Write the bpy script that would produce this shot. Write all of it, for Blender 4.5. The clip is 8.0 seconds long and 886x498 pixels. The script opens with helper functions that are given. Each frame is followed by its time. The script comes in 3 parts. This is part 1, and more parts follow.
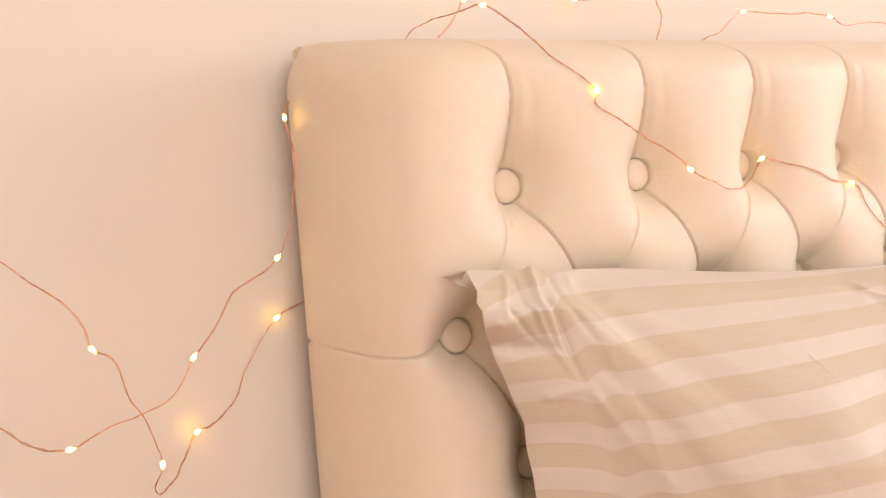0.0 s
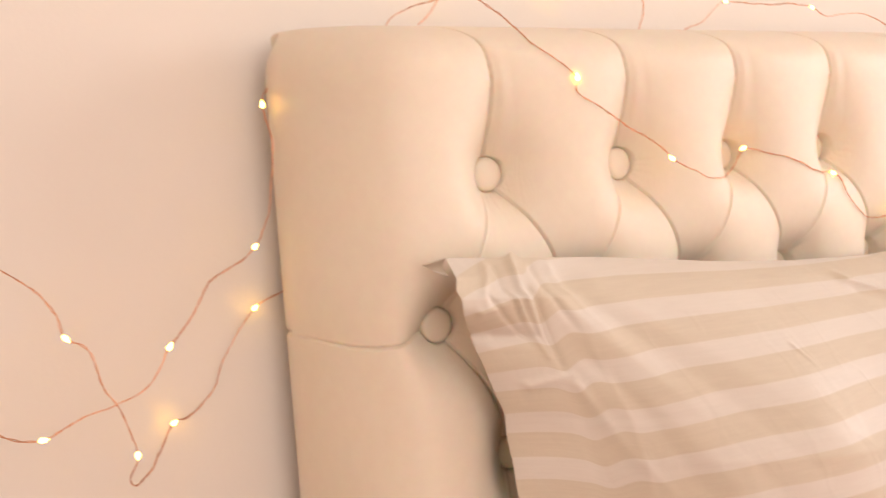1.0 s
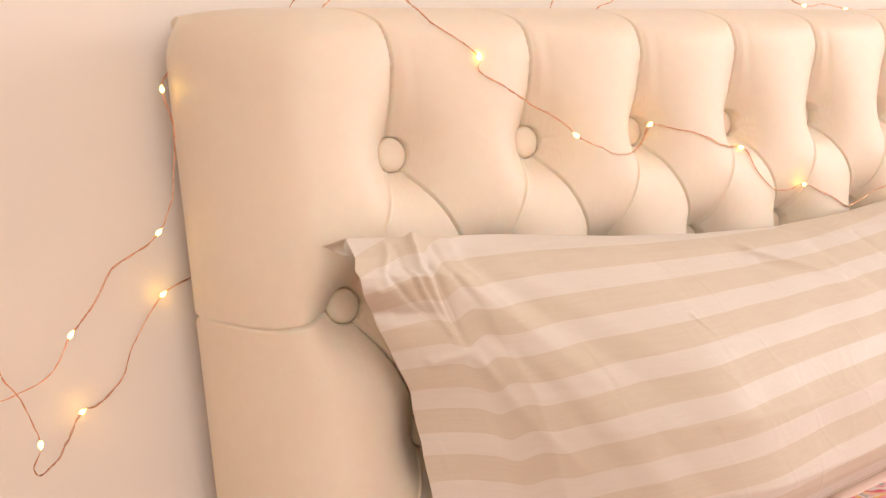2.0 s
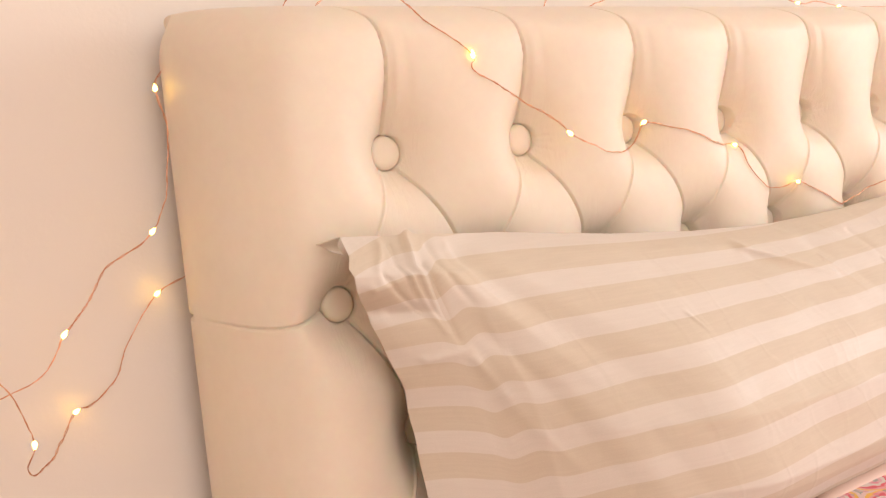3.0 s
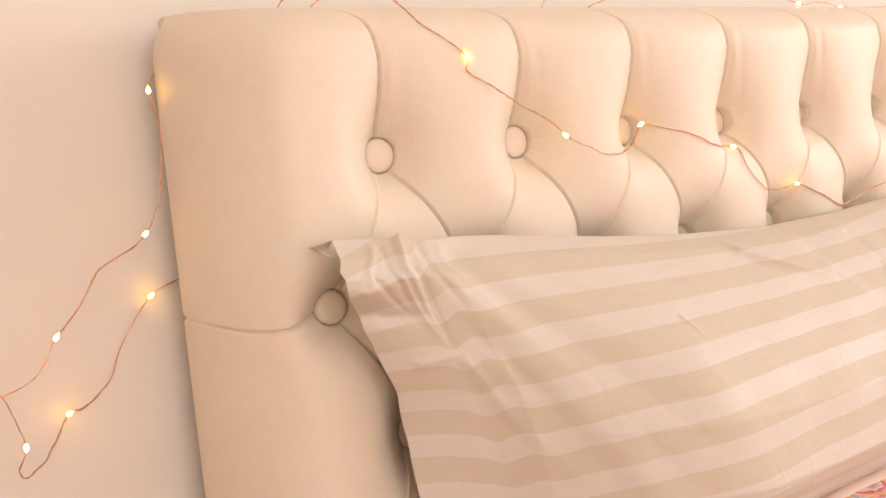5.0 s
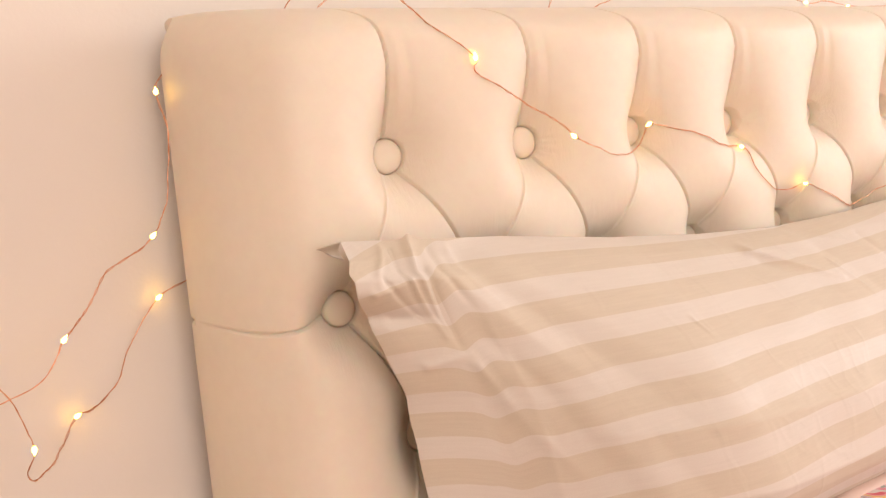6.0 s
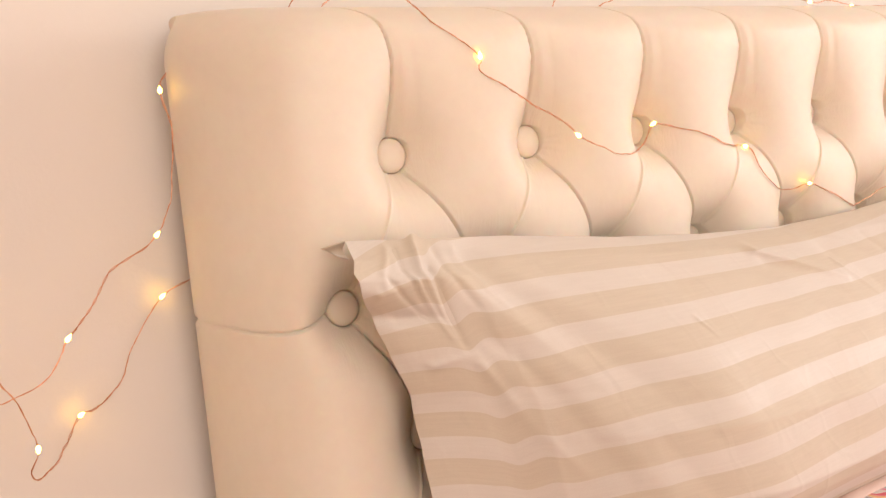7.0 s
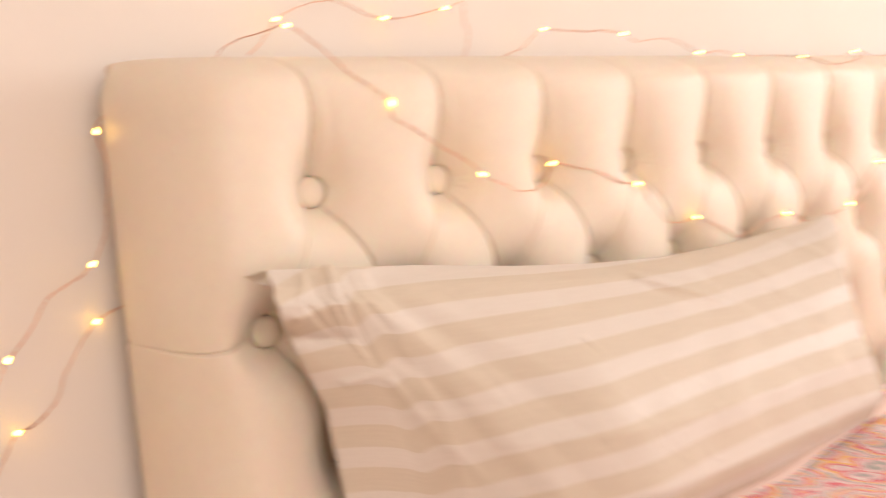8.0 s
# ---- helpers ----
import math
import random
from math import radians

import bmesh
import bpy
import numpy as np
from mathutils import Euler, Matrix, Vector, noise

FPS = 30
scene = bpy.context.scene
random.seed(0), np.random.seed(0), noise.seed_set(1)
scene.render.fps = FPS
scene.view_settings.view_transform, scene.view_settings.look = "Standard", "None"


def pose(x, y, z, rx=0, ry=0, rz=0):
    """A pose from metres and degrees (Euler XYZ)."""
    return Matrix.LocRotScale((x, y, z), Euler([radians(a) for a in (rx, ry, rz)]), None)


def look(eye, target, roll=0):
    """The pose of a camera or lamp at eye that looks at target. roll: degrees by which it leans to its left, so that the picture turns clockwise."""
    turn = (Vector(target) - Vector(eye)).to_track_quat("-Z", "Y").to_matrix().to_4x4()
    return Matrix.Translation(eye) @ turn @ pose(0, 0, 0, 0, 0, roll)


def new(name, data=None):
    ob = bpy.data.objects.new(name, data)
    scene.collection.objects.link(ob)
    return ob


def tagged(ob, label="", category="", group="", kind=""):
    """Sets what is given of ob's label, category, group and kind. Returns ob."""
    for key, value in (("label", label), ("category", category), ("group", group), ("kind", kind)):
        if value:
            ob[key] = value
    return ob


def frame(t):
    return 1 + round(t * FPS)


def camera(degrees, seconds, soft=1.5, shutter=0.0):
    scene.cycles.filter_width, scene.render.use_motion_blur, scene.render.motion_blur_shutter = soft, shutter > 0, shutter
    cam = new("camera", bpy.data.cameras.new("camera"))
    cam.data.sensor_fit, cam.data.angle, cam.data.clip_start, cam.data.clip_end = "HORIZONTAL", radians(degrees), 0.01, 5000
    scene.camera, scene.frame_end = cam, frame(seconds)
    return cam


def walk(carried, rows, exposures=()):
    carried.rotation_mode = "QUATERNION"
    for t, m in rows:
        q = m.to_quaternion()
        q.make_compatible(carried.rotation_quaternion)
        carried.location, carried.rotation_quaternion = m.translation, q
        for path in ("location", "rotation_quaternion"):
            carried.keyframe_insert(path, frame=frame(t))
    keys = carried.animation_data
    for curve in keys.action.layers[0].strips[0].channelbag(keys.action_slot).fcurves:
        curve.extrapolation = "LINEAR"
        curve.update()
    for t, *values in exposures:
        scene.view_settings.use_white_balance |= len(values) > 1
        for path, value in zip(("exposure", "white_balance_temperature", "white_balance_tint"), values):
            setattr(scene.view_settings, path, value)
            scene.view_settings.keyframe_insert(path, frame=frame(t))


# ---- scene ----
cam = camera(50.8, 8.0, soft=1.35, shutter=0.8)
PATH = [
    (0, (-0.452, -0.672, 1.084), (0.54, 1.063, 1.0), -4.4),
    (0.5, (-0.451, -0.667, 1.079), (0.546, 1.065, 1.002), -4.4),
    (1, (-0.445, -0.668, 1.076), (0.573, 1.051, 0.984), -4.4),
    (1.2, (-0.429, -0.677, 1.076), (0.611, 1.027, 0.963), -4.8),
    (1.3, (-0.423, -0.681, 1.076), (0.634, 1.012, 0.955), -5.0),
    (1.5, (-0.421, -0.687, 1.073), (0.665, 0.988, 0.948), -5.4),
    (2, (-0.412, -0.695, 1.067), (0.681, 0.975, 0.938), -5.7),
    (3.5, (-0.41, -0.696, 1.067), (0.693, 0.967, 0.929), -5.9),
    (4, (-0.403, -0.698, 1.072), (0.691, 0.97, 0.926), -5.9),
    (4.5, (-0.399, -0.7, 1.069), (0.692, 0.971, 0.931), -5.8),
    (6, (-0.402, -0.694, 1.071), (0.681, 0.982, 0.935), -5.9),
    (6.5, (-0.402, -0.692, 1.07), (0.68, 0.985, 0.934), -5.9),
    (7, (-0.404, -0.691, 1.072), (0.678, 0.985, 0.933), -5.8),
    (7.3, (-0.399, -0.695, 1.07), (0.676, 0.986, 0.938), -5.8),
    (7.5, (-0.405, -0.701, 1.077), (0.68, 0.975, 0.968), -5.6),
    (7.6, (-0.406, -0.711, 1.077), (0.678, 0.967, 0.984), -5.4),
    (7.8, (-0.418, -0.73, 1.077), (0.694, 0.929, 0.986), -5.5),
    (7.9, (-0.425, -0.749, 1.08), (0.728, 0.882, 0.98), -5.4),
    (8, (-0.431, -0.772, 1.075), (0.766, 0.828, 0.984), -5.6),
]
walk(cam, [(t, look(eye, target, roll)) for t, eye, target, roll in PATH])

# ---- world and light ----
world = bpy.data.worlds.new("world")
scene.world = world
world.use_nodes = True
wn = world.node_tree.nodes
sky = wn.new("ShaderNodeTexSky")
sky.sky_type = "NISHITA"
sky.sun_disc = False
sky.sun_elevation, sky.sun_rotation = radians(35), radians(70)
world.node_tree.links.new(sky.outputs[0], wn["Background"].inputs[0])
wn["Background"].inputs[1].default_value = 0.08

WALL_Y = 0.139          # face of the wall behind the bed
ROOM = (-1.9, 2.5, -3.1, 2.5)   # west, east, south, height
WIN = (-2.2, -0.45, 0.95, 2.25)  # window in the east wall: y from, y to, z from, z to

FILL_WIN = (-1.6, 0.2, 0.85, 2.25)    # unseen south-wall window, added as fill: x from, x to, z from, z to


def area_lamp(name, m, sx, sy, watts, colour):
    data = bpy.data.lights.new(name, "AREA")
    data.shape, data.size, data.size_y = "RECTANGLE", sx, sy
    data.energy, data.color = watts, colour
    ob = new(name, data)
    ob.matrix_world = m
    return ob


area_lamp("window_daylight", look((ROOM[1] + 0.06, (WIN[0] + WIN[1]) / 2, (WIN[2] + WIN[3]) / 2), (0, -1.2, 1.3)),
          WIN[1] - WIN[0] - 0.1, WIN[3] - WIN[2] - 0.1, 39, (1.0, 0.935, 0.905))
# fill from behind the camera, through a window added for it
area_lamp("south_fill_light", look(((FILL_WIN[0] + FILL_WIN[1]) / 2, ROOM[2] - 0.06, (FILL_WIN[2] + FILL_WIN[3]) / 2), ((FILL_WIN[0] + FILL_WIN[1]) / 2, 0, 1.2)),
          FILL_WIN[1] - FILL_WIN[0] - 0.1, FILL_WIN[3] - FILL_WIN[2] - 0.1, 38, (1.0, 0.915, 0.85))
scene.view_settings.exposure = 0.08


# ---- materials ----
def material(name, colour, rough=0.5, metal=0.0, spec=0.5):
    m = bpy.data.materials.new(name)
    m.use_nodes = True
    b = m.node_tree.nodes["Principled BSDF"]
    b.inputs["Base Color"].default_value = (*colour, 1)
    b.inputs["Roughness"].default_value = rough
    b.inputs["Metallic"].default_value = metal
    b.inputs["Specular IOR Level"].default_value = spec
    return m


def tree(m):
    return m.node_tree.nodes, m.node_tree.links, m.node_tree.nodes["Principled BSDF"]


def coords(m):
    n, l, b = tree(m)
    return n.new("ShaderNodeTexCoord").outputs["Object"]


def noise_tex(m, vec, scale, detail=4, rough=0.55):
    n, l, b = tree(m)
    t = n.new("ShaderNodeTexNoise")
    t.inputs["Scale"].default_value = scale
    t.inputs["Detail"].default_value = detail
    t.inputs["Roughness"].default_value = rough
    l.new(vec, t.inputs["Vector"])
    return t.outputs["Fac"]


def ramp(m, fac, stops):
    n, l, b = tree(m)
    r = n.new("ShaderNodeValToRGB")
    e = r.color_ramp.elements
    while len(e) < len(stops):
        e.new(0.5)
    for el, (p, c) in zip(e, stops):
        el.position, el.color = p, (*c, 1)
    l.new(fac, r.inputs[0])
    return r.outputs[0]


def bump(m, height, strength, distance, prev=None):
    n, l, b = tree(m)
    u = n.new("ShaderNodeBump")
    u.inputs["Strength"].default_value = strength
    u.inputs["Distance"].default_value = distance
    l.new(height, u.inputs["Height"])
    if prev:
        l.new(prev, u.inputs["Normal"])
    l.new(u.outputs[0], b.inputs["Normal"])
    return u.outputs[0]


def math_node(m, op, a, c=None):
    n, l, b = tree(m)
    q = n.new("ShaderNodeMath")
    q.operation = op
    for k, v in ((0, a), (1, c)):
        if v is None:
            continue
        if isinstance(v, (int, float)):
            q.inputs[k].default_value = v
        else:
            l.new(v, q.inputs[k])
    return q.outputs[0]


def mix_colour(m, fac, a, c, blend="MIX"):
    n, l, b = tree(m)
    q = n.new("ShaderNodeMix")
    q.data_type, q.blend_type = "RGBA", blend
    for sock, v in ((q.inputs[0], fac), (q.inputs[6], a), (q.inputs[7], c)):
        if isinstance(v, (int, float)):
            sock.default_value = v
        elif isinstance(v, tuple):
            sock.default_value = (*v, 1)
        else:
            l.new(v, sock)
    return q.outputs[2]


def stretched(m, vec, sx, sy, sz):
    n, l, b = tree(m)
    q = n.new("ShaderNodeMapping")
    q.inputs["Scale"].default_value = (sx, sy, sz)
    l.new(vec, q.inputs["Vector"])
    return q.outputs[0]


def wall_paint(name, colour):
    m = material(name, colour, 0.75, spec=0.25)
    n, l, b = tree(m)
    v = coords(m)
    big = noise_tex(m, v, 2.2, 3)
    lo = tuple(c * 0.95 for c in colour)
    l.new(ramp(m, big, ((0.3, lo), (0.7, colour))), b.inputs["Base Color"])
    fine = noise_tex(m, v, 260, 3)
    mid = noise_tex(m, v, 40, 4)
    k = bump(m, mid, 0.12, 0.002)
    bump(m, fine, 0.18, 0.0006, k)
    return m


PAINT = wall_paint("wall_paint", (0.83, 0.745, 0.67))
CEIL = wall_paint("ceiling_paint", (0.82, 0.79, 0.76))


def leather_material():
    m = material("cream_leather", (0.80, 0.69, 0.56), 0.42, spec=0.33)
    n, l, b = tree(m)
    b.inputs["Subsurface Weight"].default_value = 0.32
    b.inputs["Subsurface Radius"].default_value = (1.0, 0.45, 0.25)
    b.inputs["Subsurface Scale"].default_value = 0.009
    v = coords(m)
    big = noise_tex(m, v, 7, 4)
    fine = noise_tex(m, v, 90, 5)
    c = ramp(m, big, ((0.25, (0.76, 0.648, 0.52)), (0.75, (0.812, 0.706, 0.580))))
    c = mix_colour(m, 0.05, c, ramp(m, fine, ((0.35, (0.60, 0.50, 0.38)), (0.65, (0.9, 0.82, 0.7)))))
    l.new(c, b.inputs["Base Color"])
    l.new(math_node(m, "ADD", math_node(m, "MULTIPLY", fine, 0.22), 0.33), b.inputs["Roughness"])
    vor = n.new("ShaderNodeTexVoronoi")
    vor.feature = "DISTANCE_TO_EDGE"
    vor.inputs["Scale"].default_value = 1100
    l.new(v, vor.inputs["Vector"])
    k = bump(m, vor.outputs["Distance"], 0.12, 0.0004)
    # fine stretch lines running down the hide
    crease = noise_tex(m, stretched(m, v, 220, 60, 26), 1.0, 4, 0.6)
    k = bump(m, crease, 0.06, 0.0010, k)
    att = n.new("ShaderNodeAttribute")
    att.attribute_name = "gather"
    warp = mix_colour(m, 0.012, v, noise_tex(m, v, 30, 2))
    lines = noise_tex(m, stretched(m, warp, 420, 60, 40), 1.0, 5, 0.65)
    k = bump(m, ramp(m, lines, ((0.40, (0, 0, 0)), (0.56, (1, 1, 1)))), 0.3, 0.0012, k)
    l.new(math_node(m, "MULTIPLY", att.outputs["Fac"], 0.40), k.node.inputs["Strength"])
    soft = noise_tex(m, v, 22, 3)
    bump(m, soft, 0.05, 0.004, k)
    return m


LEATHER = leather_material()


def linen_material():
    """Satin-striped cotton: beige and off-white bands along the pillow, carried by the cloth's own UV."""
    m = material("striped_cotton", (0.75, 0.68, 0.6), 0.62, spec=0.25)
    n, l, b = tree(m)
    uv = n.new("ShaderNodeUVMap")
    uv.uv_map = "cloth"
    sep = n.new("ShaderNodeSeparateXYZ")
    l.new(uv.outputs[0], sep.inputs[0])
    v = coords(m)
    wob = math_node(m, "MULTIPLY", math_node(m, "SUBTRACT", noise_tex(m, uv.outputs[0], 6, 2), 0.5), 0.014)
    t = math_node(m, "FRACT", math_node(m, "ADD", math_node(m, "DIVIDE", sep.outputs[1], STRIPE), wob))
    band = ramp(m, math_node(m, "ABSOLUTE", math_node(m, "SUBTRACT", t, 0.5)), ((0.262, (0, 0, 0)), (0.274, (1, 1, 1))))
    weave = noise_tex(m, stretched(m, uv.outputs[0], 900, 1400, 1), 1.0, 2)
    slub = noise_tex(m, stretched(m, uv.outputs[0], 30, 420, 1), 1.0, 3)
    beige = ramp(m, slub, ((0.3, (0.645, 0.545, 0.425)), (0.7, (0.68, 0.58, 0.455))))
    white = ramp(m, slub, ((0.3, (0.715, 0.635, 0.555)), (0.7, (0.745, 0.665, 0.585))))
    c = mix_colour(m, band, beige, white)
    c = mix_colour(m, 0.06, c, ramp(m, weave, ((0.3, (0.4, 0.33, 0.27)), (0.7, (0.95, 0.9, 0.85)))))
    l.new(c, b.inputs["Base Color"])
    l.new(ramp(m, band, ((0.0, (0.62, 0.62, 0.62)), (1.0, (0.48, 0.48, 0.48)))), b.inputs["Roughness"])
    b.inputs["Sheen Weight"].default_value = 0.15
    k = bump(m, weave, 0.12, 0.0004)
    rum = noise_tex(m, stretched(m, uv.outputs[0], 26, 12, 1), 1.0, 4, 0.6)
    k = bump(m, rum, 0.10, 0.004, k)
    crinkle = noise_tex(m, stretched(m, uv.outputs[0], 11, 7, 1), 1.0, 3, 0.5)
    ridge = math_node(m, "ABSOLUTE", math_node(m, "SUBTRACT", crinkle, 0.5))
    k = bump(m, ramp(m, ridge, ((0.0, (1, 1, 1)), (0.035, (0.25, 0.25, 0.25)), (0.12, (0, 0, 0)))), 0.10, 0.003, k)
    # thin cloth lets some light through
    thin = n.new("ShaderNodeBsdfTranslucent")
    l.new(c, thin.inputs["Color"])
    l.new(k, thin.inputs["Normal"])
    both = n.new("ShaderNodeMixShader")
    both.inputs[0].default_value = 0.06
    l.new(b.outputs[0], both.inputs[1])
    l.new(thin.outputs[0], both.inputs[2])
    l.new(both.outputs[0], n["Material Output"].inputs["Surface"])
    return m


STRIPE = 0.0405
LINEN = linen_material()


def quilt_material():
    m = material("printed_quilt", (0.8, 0.5, 0.5), 0.75, spec=0.2)
    n, l, b = tree(m)
    v = coords(m)
    wob = noise_tex(m, v, 12, 3)
    vec = n.new("ShaderNodeMixRGB")
    vec.inputs[0].default_value = 0.06
    l.new(v, vec.inputs[1])
    l.new(wob, vec.inputs[2])
    vor = n.new("ShaderNodeTexVoronoi")
    vor.inputs["Scale"].default_value = 21
    l.new(vec.outputs[0], vor.inputs["Vector"])
    rings = math_node(m, "FRACT", math_node(m, "MULTIPLY", vor.outputs["Distance"], 2.6))
    flower = ramp(m, rings, ((0.0, (0.80, 0.72, 0.66)), (0.16, (0.75, 0.16, 0.20)), (0.30, (0.82, 0.42, 0.42)),
                             (0.42, (0.88, 0.56, 0.14)), (0.56, (0.82, 0.62, 0.60)), (0.72, (0.42, 0.44, 0.40)), (0.84, (0.78, 0.50, 0.52))))
    for el in m.node_tree.nodes:
        if el.bl_idname == "ShaderNodeValToRGB":
            el.color_ramp.interpolation = "CONSTANT"
    small = n.new("ShaderNodeTexVoronoi")
    small.inputs["Scale"].default_value = 110
    l.new(v, small.inputs["Vector"])
    dots = ramp(m, small.outputs["Distance"], ((0.28, (1, 1, 1)), (0.34, (0, 0, 0))))
    tint = ramp(m, small.outputs["Color"], ((0.2, (0.80, 0.24, 0.32)), (0.5, (0.82, 0.70, 0.66)), (0.8, (0.35, 0.30, 0.34))))
    c = mix_colour(m, math_node(m, "MULTIPLY", dots, 0.75), flower, tint)
    l.new(c, b.inputs["Base Color"])
    weave = noise_tex(m, v, 600, 2)
    k = bump(m, weave, 0.3, 0.0006)
    bump(m, noise_tex(m, v, 45, 3), 0.3, 0.004, k)
    return m


QUILT = quilt_material()
BORDER = wall_paint("peach_cotton", (0.82, 0.62, 0.54))

COPPER = material("copper_wire", (0.78, 0.40, 0.24), 0.32, 0.9)
_n, _l, _b = tree(COPPER)
_l.new(ramp(COPPER, noise_tex(COPPER, coords(COPPER), 120, 3), ((0.35, (0.60, 0.26, 0.13)), (0.65, (0.86, 0.46, 0.28)))), _b.inputs["Base Color"])

BULB = material("lit_resin_bulb", (0.95, 0.85, 0.6), 0.2)
_n, _l, _b = tree(BULB)
_b.inputs["Emission Color"].default_value = (1.0, 0.57, 0.07, 1)
_b.inputs["Emission Strength"].default_value = 19.0

FLOOR = material("oak_floor", (0.36, 0.24, 0.15), 0.45)
_n, _l, _b = tree(FLOOR)
_v = coords(FLOOR)
_l.new(ramp(FLOOR, noise_tex(FLOOR, stretched(FLOOR, _v, 30, 2.5, 1), 1.0, 5), ((0.3, (0.42, 0.22, 0.10)), (0.7, (0.56, 0.32, 0.16)))), _b.inputs["Base Color"])
FRAME = material("white_gloss_paint", (0.82, 0.80, 0.77), 0.35)
DARKWOOD = material("bed_base_fabric", (0.62, 0.52, 0.42), 0.8)
MATTRESS = material("white_ticking", (0.8, 0.77, 0.72), 0.8)


# ---- mesh helpers ----
def finish(name, bm, mat, parent=None, label="", smooth=True):
    me = bpy.data.meshes.new(name)
    bm.normal_update()
    bm.to_mesh(me)
    bm.free()
    if mat:
        me.materials.append(mat)
    if smooth:
        me.shade_smooth()
    ob = new(name, me)
    if parent:
        ob.parent = parent
    if label:
        ob["label"] = label
    return ob


def part(name, bm, mat, parent, label="", smooth=True):
    return finish(name, bm, mat, parent, label, smooth)


def box(bm, x0, x1, y0, y1, z0, z1):
    vs = [bm.verts.new((x, y, z)) for x in (x0, x1) for y in (y0, y1) for z in (z0, z1)]
    for q in ((0, 1, 3, 2), (4, 6, 7, 5), (0, 4, 5, 1), (2, 3, 7, 6), (0, 2, 6, 4), (1, 5, 7, 3)):
        bm.faces.new([vs[i] for i in q])
    return vs


def box_bm(*dims, bevel=0.0):
    bm = bmesh.new()
    box(bm, *dims)
    if bevel:
        bmesh.ops.bevel(bm, geom=bm.edges[:], offset=bevel, segments=3, affect="EDGES", profile=0.6)
    return bm


def structure(name, bm, mat, label, smooth=False):
    return tagged(finish(name, bm, mat, smooth=smooth), label, name.split("_")[0], kind="structure")


def sheet(name, xs, mat, parent=None, label="", uv=None):
    """A quad mesh from an array of points, shape (rows, columns, 3)."""
    r, c = xs.shape[:2]
    me = bpy.data.meshes.new(name)
    idx = np.arange(r * c).reshape(r, c)
    faces = np.stack([idx[:-1, :-1], idx[:-1, 1:], idx[1:, 1:], idx[1:, :-1]], -1).reshape(-1, 4)
    me.from_pydata(xs.reshape(-1, 3).tolist(), [], faces.tolist())
    if uv is not None:
        layer = me.uv_layers.new(name="cloth")
        loops = np.empty(len(me.loops), dtype=np.int32)
        me.loops.foreach_get("vertex_index", loops)
        layer.data.foreach_set("uv", uv.reshape(-1, 2)[loops].astype(np.float32).ravel())
    me.materials.append(mat)
    me.shade_smooth()
    ob = new(name, me)
    if parent:
        ob.parent = parent
    if label:
        ob["label"] = label
    return ob


# ---- room ----
W, E, S_, TOP = ROOM
structure("floor", box_bm(W - 0.12, E + 0.12, S_ - 0.12, WALL_Y + 0.12, -0.1, 0.0), FLOOR, "oak plank floor of the bedroom")
structure("ceiling", box_bm(W - 0.12, E + 0.12, S_ - 0.12, WALL_Y + 0.12, TOP, TOP + 0.1), CEIL, "plain matt white bedroom ceiling")
structure("wall_north", box_bm(W - 0.12, E + 0.12, WALL_Y, WALL_Y + 0.12, 0, TOP), PAINT, "pale pinkish painted wall behind the bed")
# south wall, cut open for the added fill window
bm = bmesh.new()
box(bm, W - 0.12, FILL_WIN[0], S_ - 0.12, S_, 0, TOP)
box(bm, FILL_WIN[1], E + 0.12, S_ - 0.12, S_, 0, TOP)
box(bm, FILL_WIN[0], FILL_WIN[1], S_ - 0.12, S_, 0, FILL_WIN[2])
box(bm, FILL_WIN[0], FILL_WIN[1], S_ - 0.12, S_, FILL_WIN[3], TOP)
structure("wall_south", bm, PAINT, "pale painted wall with an opening for an unseen window")
# frame of that added window, never in view
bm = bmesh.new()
for a in (FILL_WIN[0], (FILL_WIN[0] + FILL_WIN[1]) / 2 - 0.025, FILL_WIN[1] - 0.05):
    box(bm, a, a + 0.05, S_ - 0.118, S_ - 0.085, FILL_WIN[2], FILL_WIN[3])
for z in (FILL_WIN[2], FILL_WIN[3] - 0.05):
    box(bm, FILL_WIN[0] + 0.05, FILL_WIN[1] - 0.05, S_ - 0.116, S_ - 0.087, z, z + 0.05)
structure("window_2", bm, FRAME, "white painted frame of an unseen window")
structure("wall_west", box_bm(W - 0.12, W, S_, WALL_Y, 0, TOP), PAINT, "plain pale painted bedroom wall")
bm = bmesh.new()
box(bm, E, E + 0.12, S_, WIN[0], 0, TOP)
box(bm, E, E + 0.12, WIN[1], WALL_Y, 0, TOP)
box(bm, E, E + 0.12, WIN[0], WIN[1], 0, WIN[2])
box(bm, E, E + 0.12, WIN[0], WIN[1], WIN[3], TOP)
structure("wall_east", bm, PAINT, "pale painted wall with an opening for an unseen window")
bm = bmesh.new()
for a in (WIN[0], (WIN[0] + WIN[1]) / 2 - 0.025, WIN[1] - 0.05):
    box(bm, E + 0.085, E + 0.118, a, a + 0.05, WIN[2], WIN[3])
for z in (WIN[2], WIN[3] - 0.05):
    box(bm, E + 0.087, E + 0.116, WIN[0] + 0.05, WIN[1] - 0.05, z, z + 0.05)
structure("window_1", bm, FRAME, "white painted frame of an unseen window")

# ---- headboard ----
XL, XR, ZT, ZLOW = -0.1555, 1.438, 1.239, 0.70
PITCH, DROP, ZROW = 0.1425, 0.120, 1.100   # button spacing, row spacing, first row
FACE = 0.040                              # y of the outer edge of the padded face
BASE = 0.045                              # how far the rolled edge runs back behind that
BACK = 0.108                              # y of the headboard's back
COLS = 10
RISE = 0.020                              # the headboard stands a little out of level
SUNK = 0.032                              # padding left under a button
